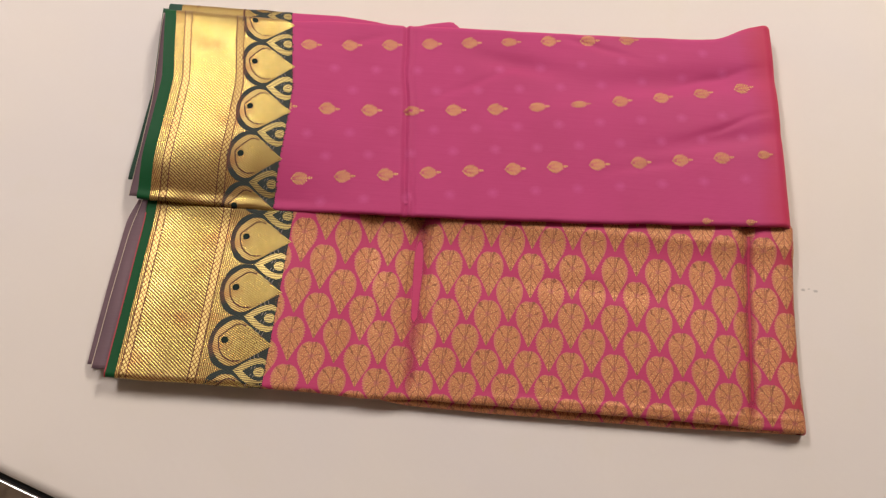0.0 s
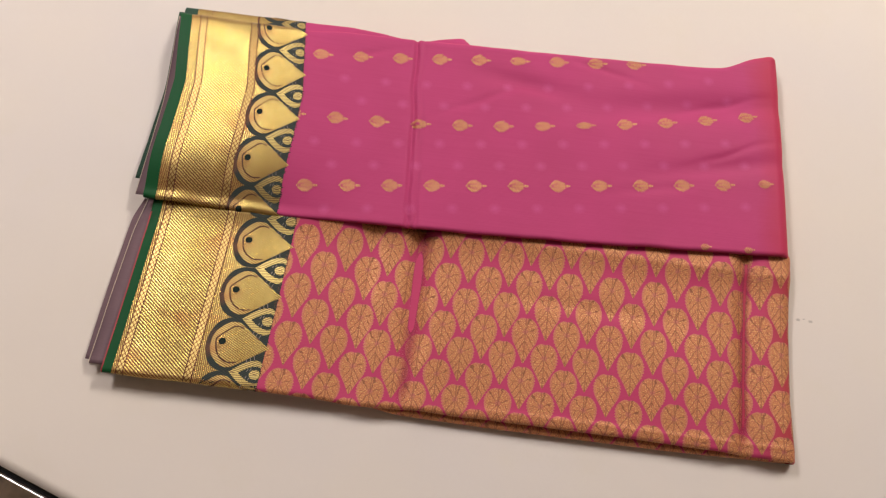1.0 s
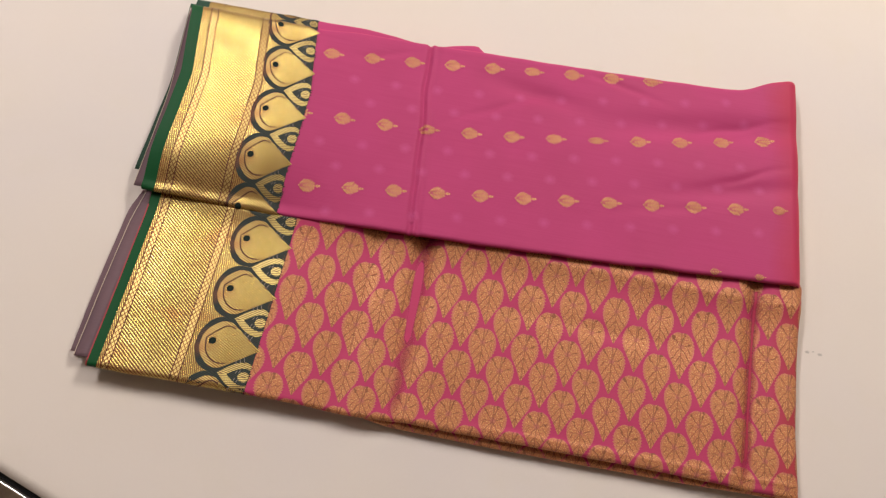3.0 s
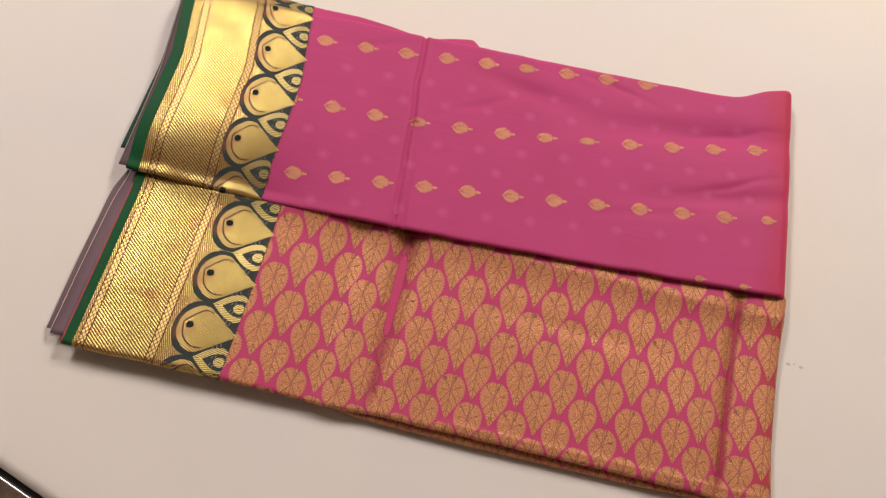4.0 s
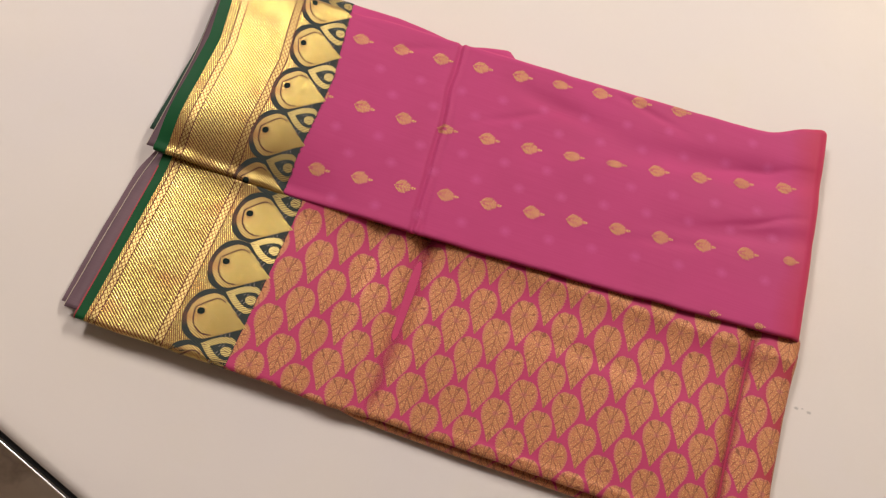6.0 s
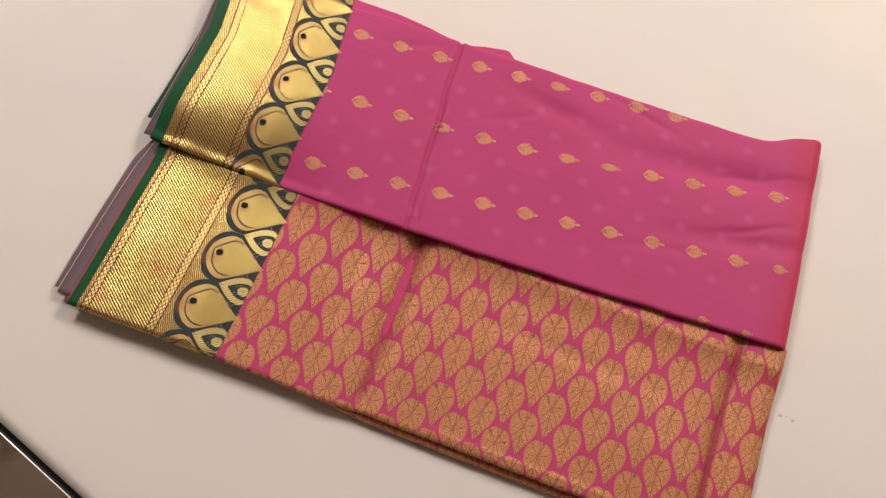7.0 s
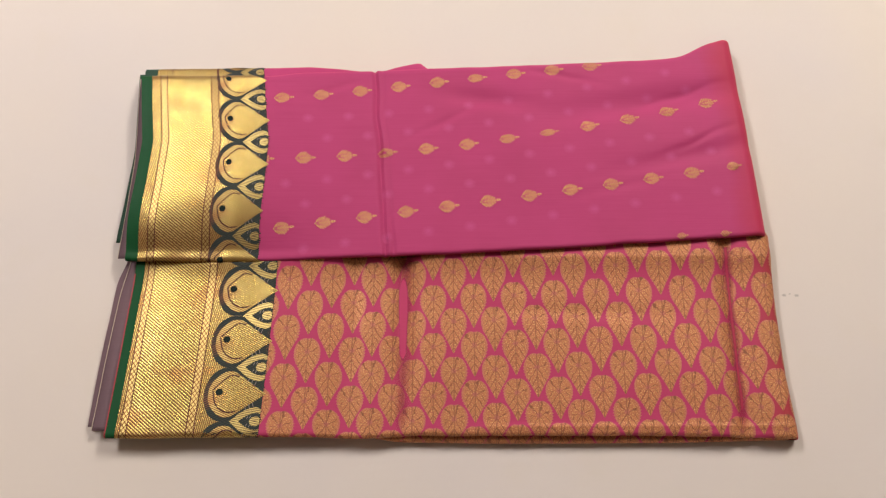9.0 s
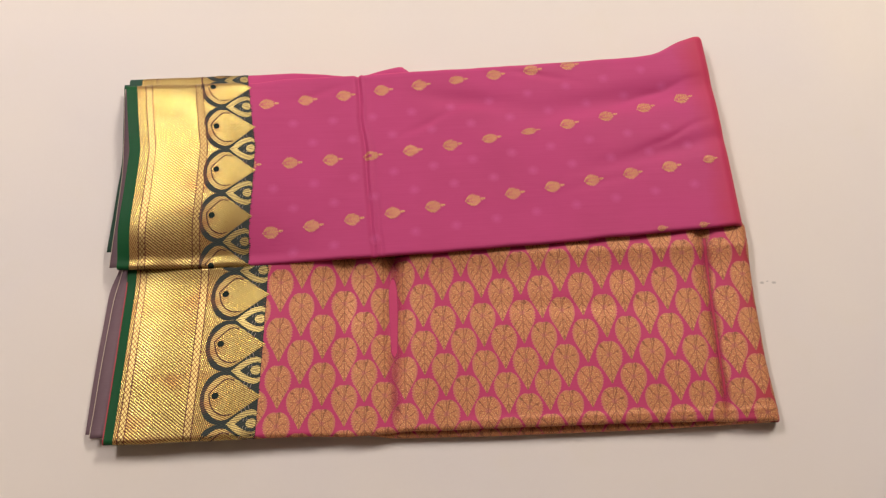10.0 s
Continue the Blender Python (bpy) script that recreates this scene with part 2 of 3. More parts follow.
def sheet_cotton():
    m = mat("off_white_cotton", (0.74, 0.66, 0.59), 0.85, 0.0, Sheen_Weight=0.1)
    n = Nodes(m)
    p = n.place()
    x, y, _ = n.xyz(p)
    big = n.noise(p, 3.2, 3.0)
    mid = n.noise(p, 17.0, 4.0)
    col = n.mix(n.step(big, 0.35, 0.65), (0.75, 0.672, 0.605), (0.715, 0.650, 0.625))
    col = n.mix(n.m("MULTIPLY", n.step(mid, 0.58, 0.75), 0.25), col, (0.70, 0.63, 0.53))
    dots = None
    for cx, cy, r in ((0.301, -0.009, 0.0026), (0.3115, -0.0095, 0.0024), (0.306, -0.008, 0.0012)):
        d = n.m("SQRT", n.m("ADD", n.m("POWER", n.m("SUBTRACT", x, cx), 2.0), n.m("POWER", n.m("MULTIPLY", n.m("SUBTRACT", y, cy), 1.6), 2.0)))
        d = n.m("ADD", d, n.m("MULTIPLY", n.m("SUBTRACT", n.noise(p, 600.0, 2.0), 0.5), 0.003))
        s = n.step(d, r * 0.3, r, 0.6, 0.0)
        dots = s if dots is None else n.m("MAXIMUM", dots, s)
    n.colour(n.mix(dots, col, (0.28, 0.25, 0.23)))
    weave = n.m("MULTIPLY", n.wave(x, 0.0007), n.wave(y, 0.0007))
    n.bump(n.m("ADD", weave, n.m("MULTIPLY", n.noise(p, 60.0, 3.0), 3.0)), 0.00025, 0.35)
    return m


SHEET = sheet_cotton()


def marble():
    m = mat("brown_marble", (0.25, 0.2, 0.15), 0.22)
    n = Nodes(m)
    p = n.place()
    a = n.noise(p, 4.0, 8.0, 0.6)
    vein = n.step(n.m("ABSOLUTE", n.m("SUBTRACT", n.noise(p, 2.3, 6.0, 0.65), 0.5)), 0.0, 0.05, 1.0, 0.0)
    col = n.mix(n.step(a, 0.35, 0.65), (0.64, 0.53, 0.45), (0.76, 0.66, 0.58))
    n.colour(n.mix(n.m("MULTIPLY", vein, 0.6), col, (0.30, 0.23, 0.19)))
    return m


def plaster(name, colour):
    m = mat(name, colour, 0.9)
    n = Nodes(m)
    p = n.place()
    f = n.noise(p, 2.0, 4.0)
    n.colour(n.mix(n.step(f, 0.3, 0.7), colour, tuple(c * 0.93 for c in colour)))
    n.bump(n.noise(p, 90.0, 3.0), 0.002, 0.3)
    return m


MARBLE = marble()
WALL = plaster("cream_wall_paint", (0.58, 0.52, 0.45))
CEIL = plaster("grey_ceiling_paint", (0.28, 0.255, 0.23))
BLACK = mat("black_lacquer", (0.006, 0.005, 0.005), 0.6, Specular_IOR_Level=0.2)
CHROME = mat("chrome_trim", (0.92, 0.90, 0.87), 0.3, 1.0)
WOOD = mat("dark_table_wood", (0.07, 0.04, 0.025), 0.45)
GLOW = mat("lamp_diffuser", (0.9, 0.9, 0.9), 0.4, Emission_Color=(1.0, 0.93, 0.85, 1), Emission_Strength=8.0)

# ---------- mesh helpers ----------


def mesh_of(name, verts, faces, material, uvs=None, smooth=True, rims=None):
    me = bpy.data.meshes.new(name)
    me.from_pydata(verts, [], faces)
    me.materials.append(material)
    if uvs is not None:
        lay = me.uv_layers.new(name="UVMap")
        for loop in me.loops:
            lay.data[loop.index].uv = uvs[loop.vertex_index]
    if rims is not None:
        lay = me.uv_layers.new(name="Rim")
        for loop in me.loops:
            lay.data[loop.index].uv = rims[loop.vertex_index]
    if smooth:
        for p in me.polygons:
            p.use_smooth = True
    me.update()
    return me


def part(name, me, parent, label=""):
    ob = new(name, me)
    ob.parent = parent
    return tagged(ob, label)


def box_bm(sx, sy, sz, bevel=0.0, seg=2):
    bm = bmesh.new()
    bmesh.ops.create_cube(bm, size=1.0)
    bmesh.ops.scale(bm, vec=(sx, sy, sz), verts=bm.verts)
    if bevel:
        bmesh.ops.bevel(bm, geom=bm.edges[:], offset=bevel, segments=seg, affect="EDGES", profile=0.5)
    return bm


def bm_mesh(name, bm, material, m=None):
    if m is not None:
        bm.transform(m)
    me = bpy.data.meshes.new(name)
    bm.to_mesh(me)
    bm.free()
    me.materials.append(material)
    return me


def grid_faces(nu, nv):
    return [(i * nv + j, (i + 1) * nv + j, (i + 1) * nv + j + 1, i * nv + j + 1) for i in range(nu - 1) for j in range(nv - 1)]


def smooth_interp(x, xs, ys):
    """Interpolation with rounded corners."""
    return sum(w * float(np.interp(x + d, xs, ys)) for d, w in ((-0.009, 0.2), (-0.0045, 0.2), (0, 0.2), (0.0045, 0.2), (0.009, 0.2)))


def bell(d, w):
    return math.exp(-(d / w) ** 2)


def soft_noise(x, y, scale, seed):
    return noise.noise(Vector((x / scale, y / scale, seed)))


# ---------- room ----------
FLOOR_Z, CEIL_Z = -0.76, 1.95
EDGE = Matrix.Rotation(math.atan2(-0.326, 0.945), 4, "Z")
EDGE_C = -0.3010


def slab(name, size, at, material, kind="structure"):
    ob = new(name, bm_mesh(name, box_bm(*size), material))
    ob.location = at
    return tagged(ob, kind=kind)


slab("floor", (5.2, 5.2, 0.1), (0.2, 0.6, FLOOR_Z - 0.05), MARBLE)
slab("ceiling", (5.2, 5.2, 0.1), (0.2, 0.6, CEIL_Z + 0.05), CEIL)
slab("wall_north", (5.2, 0.1, CEIL_Z - FLOOR_Z), (0.2, 3.15, (CEIL_Z + FLOOR_Z) / 2), WALL)
slab("wall_south", (5.2, 0.1, CEIL_Z - FLOOR_Z), (0.2, -1.95, (CEIL_Z + FLOOR_Z) / 2), WALL)
slab("wall_east", (0.1, 5.0, CEIL_Z - FLOOR_Z), (2.75, 0.6, (CEIL_Z + FLOOR_Z) / 2), WALL)
slab("wall_west", (0.1, 5.0, CEIL_Z - FLOOR_Z), (-2.35, 0.6, (CEIL_Z + FLOOR_Z) / 2), WALL)

lamp = tagged(new("ceiling_lamp"), "flat rectangular warm white lamp fixed to the ceiling", "lamp", "ceiling lamps")
lamp.location = LAMPS[0][0]
part("housing", bm_mesh("housing", box_bm(0.51, 1.01, 0.06, 0.01), CEIL, pose(0, 0, 0.066)), lamp)
part("diffuser", bm_mesh("diffuser", box_bm(0.45, 0.95, 0.012, 0.004), GLOW, pose(0, 0, 0.03)), lamp, "glowing white lamp diffuser")
part("mount", bm_mesh("mount", box_bm(0.3, 0.2, 0.004, 0.001), CEIL, pose(0, 0, 0.098)), lamp)
copy_thing(lamp, pose(*LAMPS[1][0]))

# ---------- table ----------
table = tagged(new("table"), "dark table with black edge and chrome trim under a sheet", "table")
table.matrix_world = EDGE
TX0, TX1, TY0, TY1 = -0.95, 0.95, EDGE_C, 0.95
tcx, tcy, tw, td = (TX0 + TX1) / 2, (TY0 + TY1) / 2, TX1 - TX0, TY1 - TY0
part("tabletop", bm_mesh("tabletop", box_bm(tw + 0.004, td + 0.004, 0.03, 0.003), BLACK, pose(tcx, tcy, -0.0188)), table)
part("edge_strip", bm_mesh("edge_strip", box_bm(tw, 0.0036, 0.018, 0.001), BLACK, pose(tcx, TY0 - 0.0034, -0.0165)), table)
part("chrome_trim", bm_mesh("chrome_trim", box_bm(tw, 0.0015, 0.005, 0.0006), CHROME, pose(tcx, TY0 - 0.0062, -0.0065)), table, "thin chrome trim along the table edge")
for lx, ly in ((TX0 + 0.06, TY0 + 0.06), (TX1 - 0.06, TY0 + 0.06), (TX0 + 0.06, TY1 - 0.06), (TX1 - 0.06, TY1 - 0.06)):
    part("leg", bm_mesh("leg", box_bm(0.06, 0.06, -0.0338 - FLOOR_Z, 0.004), WOOD, pose(lx, ly, (FLOOR_Z - 0.0338) / 2)), table)


def bed_sheet():
    """Plain cloth over the table, with faint soft folds."""
    nu, nv = 240, 160
    verts, uvs = [], []
    for i in range(nu):
        for j in range(nv):
            x, y = TX0 + tw * i / (nu - 1), TY0 + td * j / (nv - 1)
            p = EDGE @ Vector((x, y, 0))
            z = 0.0009 * soft_noise(p.x, p.y, 0.16, 3.0) + 0.0006 * soft_noise(p.x, p.y, 0.05, 7.0)
            edge = min(1.0, (y - TY0) / 0.01)
            verts.append((x, y, -0.0012 + z * edge - 0.0006 * (1 - edge) ** 2))
            uvs.append((x, y))
    me = mesh_of("sheet", verts, grid_faces(nu, nv), SHEET, uvs)
    me.transform(EDGE)
    ob = new("sheet", me)
    tagged(ob, "plain off-white cotton sheet spread flat with faint stains", "sheet")
    thick = ob.modifiers.new("thickness", "SOLIDIFY")
    thick.thickness, thick.offset = 0.0012, -1
    return ob


bed_sheet()

# ---------- the folded sari ----------
sari = tagged(new("folded_sari"), "folded pink silk sari with gold zari borders and leaf-patterned end piece", "sari")


class Panel:
    """A folded face of cloth over the plane: position for cloth coordinates x, y, rolled over at its edges."""

    def __init__(self, left, right, low, high, height, roll_low, roll_high, roll_right):
        self.left, self.right, self.low, self.high, self.height = left, right, low, high, height
        self.rl, self.rh, self.rr = roll_low, roll_high, roll_right

    def raw(self, x, y):
        dz = 0.0
        px, py = x, y
        r = self.rr
        e = self.right(min(max(y, -0.13), 0.235)) - r
        if x > e:
            a = min((x - e) / r, math.pi)
            px, dz = e + r * math.sin(a), dz - r * (1 - math.cos(a))
        r = self.rl
        e = self.low(px) + r
        if y < e:
            a = min((e - y) / r, math.pi)
            py, dz = e - r * math.sin(a), dz - r * (1 - math.cos(a))
            if (e - y) / r > math.pi:
                py += (e - y) - r * math.pi
        r = self.rh
        e = self.high(px) - r
        if y > e:
            a = min((y - e) / r, math.pi)
            py, dz = e + r * math.sin(a), dz - r * (1 - math.cos(a))
        return Vector((px, py, max(self.height(px, py) + dz, 0.0006)))

    def at(self, x, y, lift=0.0):
        p = self.raw(x, y)
        if lift:
            h = 0.0006
            n = (self.raw(x + h, y) - p).cross(self.raw(x, y + h) - p)
            if n.length > 1e-12:
                p = p + n.normalized() * lift
        return p


def upper_left(y):
    return float(np.interp(y, (0.0, 0.02, 0.054, 0.087, 0.13, 0.19, 0.21), (-0.263, -0.263, -0.2625, -0.2605, -0.2595, -0.268, -0.273)))


def upper_right(y):
    return float(np.interp(y, (0.03, 0.09, 0.145, 0.19, 0.235), (0.2868, 0.2856, 0.2838, 0.2823, 0.2803)))


def upper_low(x):
    return smooth_interp(x, (-0.27, -0.15, -0.036, 0.047, 0.142, 0.238, 0.29), (0.0195, 0.0195, 0.0215, 0.0245, 0.0295, 0.0355, 0.0385)) + 0.0008 * soft_noise(x, 0.0, 0.03, 11.0)


def upper_high(x):
    return smooth_interp(x, (-0.28, -0.15, -0.10, -0.064, -0.01, 0.09, 0.2, 0.235, 0.25, 0.28), (0.201, 0.201, 0.2055, 0.2055, 0.2075, 0.2105, 0.215, 0.218, 0.2295, 0.2395)) + 0.0009 * soft_noise(x, 0.0, 0.028, 14.0)


CREASES = (
    (0.235, 0.128, 0.42, 0.0011, 0.0034, 0.030),
    (0.225, 0.176, 0.30, 0.0012, 0.0036, 0.034),
    (0.120, 0.196, -0.25, 0.0011, 0.0034, 0.030),
    (0.010, 0.150, 0.55, 0.0008, 0.0040, 0.030),
    (0.170, 0.085, 0.25, 0.0007, 0.0050, 0.040),
    (-0.090, 0.185, 0.35, 0.0008, 0.0036, 0.022),
)


def upper_height(x, y):
    z = 0.0225
    cx = -0.038 - 0.080 * max(y - 0.03, 0) + 0.0022 * soft_noise(0.0, y, 0.035, 21.0)
    z -= 0.0030 * bell(x - cx + 0.0022, 0.0022) - 0.0010 * bell(x - cx, 0.0022) + (0.0006 + 0.0012 * bell(y - 0.03, 0.04)) * bell(x - cx - 0.0042, 0.0022)
    z -= 0.0042 * bell((y - 0.158 - 0.16 * (x - 0.13)), 0.013) * bell(x - 0.20, 0.09)
    z -= 0.0024 * bell((y - 0.112 - 0.22 * (x - 0.22)), 0.009) * bell(x - 0.23, 0.06)
    z -= 0.0026 * bell((y - 0.172 + 0.12 * (x - 0.05)), 0.009) * bell(x - 0.05, 0.04)
    for ax, ay, slope, deep, wide, reach in CREASES:
        z -= deep * bell(y - ay - slope * (x - ax) - 0.003 * soft_noise(x, 0.0, 0.03, 31.0 + ax), wide) * bell(x - ax, reach)
    side = 1.0 / (1.0 + math.exp((x + 0.13) / 0.02))
    # the border sags towards the fold and flattens again just before it
    dip = max(0.0, 0.084 + 0.18 * (x + 0.21) + 0.008 * soft_noise(x, 0.0, 0.03, 6.0) - max(y, 0.0285 + 0.0015 * soft_noise(x, 0.0, 0.02, 8.0)))
    z += side * (0.0062 - 3.5 * dip * dip)
    z -= side * 0.0050 / (1.0 + math.exp(-(y - 0.188 + 0.16 * (x + 0.2)) / 0.006))
    z += 0.0010 * soft_noise(x, y, 0.09, 1.0) + 0.0004 * soft_noise(x, y, 0.035, 2.0)
    return z


def lower_left(y):
    return float(np.interp(y, (-0.13, -0.061, 0.013, 0.06), (-0.2615, -0.2585, -0.256, -0.254)))


def lower_right(y):
    return float(np.interp(y, (-0.135, -0.08, -0.02, 0.04), (0.2910, 0.2880, 0.2885, 0.290)))


def lower_low(x):
    return smooth_interp(x, (-0.27, -0.14, -0.096, -0.06, -0.011, 0.077, 0.188, 0.29), (-0.1285, -0.1275, -0.1275, -0.129, -0.1265, -0.127, -0.1275, -0.1305)) + 0.0009 * soft_noise(x, 0.0, 0.035, 12.0)


def lower_height(x, y):
    z = 0.0128
    z -= (0.0066 * bell(x + 0.0250, 0.0100) + 0.0020 * bell(x + 0.050, 0.030)) * min(max((y + 0.150) / 0.09, 0.0), 1.0)
    z += 0.0010 * bell(x + 0.046, 0.012) - 0.0022 * bell(x + 0.070 - 0.06 * (y + 0.05), 0.010)
    z -= 0.0044 * bell(x - 0.2495, 0.0070)
    z += 0.0008 * bell(x - 0.232, 0.012)
    z -= 0.0008 * bell(y + 0.026 + 0.03 * (x - 0.1), 0.007) * bell(x - 0.12, 0.09)
    z += (0.0004 - 0.030 * (y + 0.06)) / (1.0 + math.exp((x + 0.125) / 0.02))
    z += 0.0054 * bell(min(y, 0.021) - 0.034, 0.020)
    z -= 0.0070 * min(max((y - upper_low(x) - 0.001) / 0.010, 0.0), 1.0)
    z += 0.0005 * bell(y + 0.1205, 0.0022) / (1.0 + math.exp(-(x - 0.035) / 0.006))
    z += 0.0009 * soft_noise(x, y, 0.08, 4.0) + 0.0004 * soft_noise(x, y, 0.03, 5.0)
    return z


UPPER = Panel(upper_left, upper_right, upper_low, upper_high, upper_height, 0.0026, 0.006, 0.0115)
LOWER = Panel(lower_left, lower_right, lower_low, lambda x: 0.3, lower_height, 0.0029, 0.004, 0.008)


def spaced(a, b, n, dense_a=0.0, dense_b=0.0, m=10):
    """Even stations from a to b, with m extra ones in a length dense_a or dense_b at the ends."""
    out = []
    if dense_a:
        out += [a + dense_a * k / m for k in range(m)]
        a = a + dense_a
    tail = [b - dense_b + dense_b * k / m for k in range(1, m + 1)] if dense_b else []
    b = b - dense_b
    return out + [a + (b - a) * k / (n - 1) for k in range(n)] + tail


def cloth(name, panel, s0, s1, y0, y1, material, parent, ns, ny, label="", to_right=False, lift=0.0):
    """A stretch of the panel between two distances from its selvage, or from one to its right edge."""
    ys = spaced(y0, y1, ny, 0.022, 0.022, 12)
    ss = spaced(0, 1, ns, 0, 0.06 if to_right else 0, 12)
    verts, uvs = [], []
    for s in ss:
        for y in ys:
            yc = min(max(y, panel.low(0.0)), 0.21)
            x0, x1 = panel.left(yc) + s0, panel.left(yc) + s1
            if to_right:
                x1 = panel.right(min(max(y, -0.13), 0.235)) + panel.rr * 2.0
            x = x0 + (x1 - x0) * s
            verts.append(panel.at(x, y, lift))
            uvs.append((x - panel.left(yc), y))
    return part(name, mesh_of(name, verts, grid_faces(len(ss), len(ys)), material, uvs), parent, label)


def reshaped(panel, s, y):
    return panel.left(min(max(y, panel.low(0.0)), 0.21)) + s


def strip_shape(name, panel, cy, ss, lows, highs, material, parent, lift, across=7, scale=1.0):
    """A motif symmetric or not about the line y = cy, given by low and high offsets at distances ss from the selvage."""
    verts, uvs = [], []
    for s, lo, hi in zip(ss, lows, highs):
        for k in range(across):
            d = lo + (hi - lo) * k / (across - 1)
            verts.append(panel.at(reshaped(panel, s * scale, cy + d), cy + d, lift))
            uvs.append((s, d))
    return part(name, mesh_of(name, verts, grid_faces(len(ss), across), material, uvs), parent)


# half-widths of the motifs of one 44 mm repeat of the border, by distance from the selvage
PETAL_S = (0.0722, 0.0736, 0.0752, 0.0790, 0.0830, 0.087, 0.0905, 0.095, 0.100, 0.106, 0.1105, 0.1150)
PETAL_H = (0.0040, 0.0082, 0.0110, 0.0152, 0.0181, 0.0187, 0.0180, 0.0150, 0.0112, 0.0066, 0.0032, 0.0003)
INNER_S = (0.0755, 0.0765, 0.0785, 0.0825, 0.0865, 0.0905, 0.095, 0.100, 0.106, 0.1105, 0.1146)
INNER_TOP = (0.0034, 0.0046, 0.0070, 0.0112, 0.0150, 0.0152, 0.0136, 0.0105, 0.0061, 0.0029, 0.0003)
INNER_LOW = (0.0024, -0.0030, -0.0084, -0.0126, -0.0146, -0.0146, -0.0136, -0.0105, -0.0061, -0.0029, -0.0003)
BACK_S, BACK_H = (0.0688, 0.0700, 0.0718, 0.0750, 0.079, 0.082, 0.086, 0.1129), (0.0030, 0.0090, 0.0136, 0.0180, 0.0206, 0.0219, 0.0219, 0.0219)
DROP_S, DROP_H = (0.0905, 0.0935, 0.0965, 0.100, 0.1045, 0.109, 0.1128), (0.0002, 0.0030, 0.0058, 0.0084, 0.0106, 0.0115, 0.0098)


def fine(ss, hs, n):
    s = [ss[0] + (ss[-1] - ss[0]) * (k / (n - 1)) ** 1.3 for k in range(n)]
    return s, [float(np.interp(v, ss, hs)) for v in s]


def ribbon(name, panel, cy, line, width, material, parent, lift, scale):
    """A woven line of even width along stations (s, offset from cy)."""
    verts, uvs = [], []
    for i, (v, w) in enumerate(line):
        a, b = line[max(i - 1, 0)], line[min(i + 1, len(line) - 1)]
        t = Vector((b[0] - a[0], b[1] - a[1]))
        n = Vector((-t.y, t.x)).normalized() * width / 2 if t.length > 0 else Vector((0, width / 2))
        for k in (-1, 1):
            d = w + n.y * k
            verts.append(panel.at(reshaped(panel, (v + n.x * k) * scale, cy + d), cy + d, lift))
            uvs.append((v, d))
    return part(name, mesh_of(name, verts, grid_faces(len(line), 2), material, uvs), parent)


def border_motifs(panel, parent, centres, scale):
    for cy in centres:
        s, h = fine(BACK_S, BACK_H, 20)
        strip_shape("scallop_ground", panel, cy, s, [-v for v in h], h, INK, parent, 0.00014, 15, scale)
        s, h = fine(PETAL_S, PETAL_H, 24)
        strip_shape("petal_rim", panel, cy, s, [-v for v in h], h, GOLD_RIB, parent, 0.00030, 13, scale)
        # the heart of the petal sits inside a thin maroon line, a little askew
        s, high = fine(INNER_S, INNER_TOP, 26)
        s, low = fine(INNER_S, INNER_LOW, 26)
        strip_shape("petal_motif", panel, cy, s, low, high, GOLD_PETAL, parent, 0.00044, 11, scale)
        outline = [(v, b) for v, b in zip(s, high) if v < 0.0955][::-1] + [(v, a) for v, a in zip(s, low) if v < 0.0955]
        ribbon("petal_line", panel, cy, outline, 0.0010, MAROON, parent, 0.00062, scale)
        e = [0.0776 + 0.0054 * k / 8 for k in range(9)]
        eh = [0.0027 * math.sqrt(max(1 - ((v - 0.0803) / 0.00275) ** 2, 0.01)) for v in e]
        strip_shape("eye_dot", panel, cy + 0.0016, e, [-v for v in eh], eh, EYE, parent, 0.00085, 4, scale)
        c = cy - 0.0218
        s, h = fine(DROP_S, DROP_H, 14)
        strip_shape("drop_motif", panel, c, s, [-v for v in h], h, GOLD_DROP, parent, 0.00034, 9, scale)
        strip_shape("drop_ground", panel, c, [0.0972 + (v - s[0]) * 0.70 for v in s], [-v * 0.60 for v in h], [v * 0.60 for v in h], INK, parent, 0.00052, 7, scale)
        b = [0.1052 + 0.0074 * k / 8 for k in range(9)]
        bh = [0.0038 * math.sqrt(max(1 - ((v - 0.1094) / 0.0043) ** 2, 0.02)) for v in b]
        # pale floats crossing the dark ground beside each petal and inside the drop
        for side in (-1, 1):
            for k in range(3):
                v = 0.1012 + 0.0026 * k
                edge = float(np.interp(v, PETAL_S, PETAL_H))
                d = side * (edge + 0.0218 - float(np.interp(v, DROP_S, DROP_H))) / 2
                ribbon("pale_stitch", panel, cy, [(v - 0.0006, d - side * 0.0016), (v + 0.0004, d + side * 0.0016)], 0.0005, STITCH, parent, 0.0006, scale)
            for k in range(2):
                v = 0.1034 + 0.0022 * k
                d = side * (0.0028 + 0.0008 * k)
                ribbon("pale_stitch", panel, c, [(v - 0.0004, d - 0.0010), (v + 0.0004, d + 0.0010)], 0.00045, STITCH, parent, 0.0007, scale)
        strip_shape("drop_seed", panel, c, b, [-v for v in bh], bh, GOLD_DROP, parent, 0.00070, 5, scale)


def stripe(name, panel, s, w, y0, y1, material, parent, lift):
    n = 60
    verts, uvs = [], []
    ys = spaced(y0, y1, n, 0.022, 0.022, 12)
    for k in (-0.5, 0.0, 0.5):
        for y in ys:
            verts.append(panel.at(reshaped(panel, s + w * k, y), y, lift))
            uvs.append((s + w * k, y))
    return part(name, mesh_of(name, verts, grid_faces(3, len(ys)), material, uvs), parent)


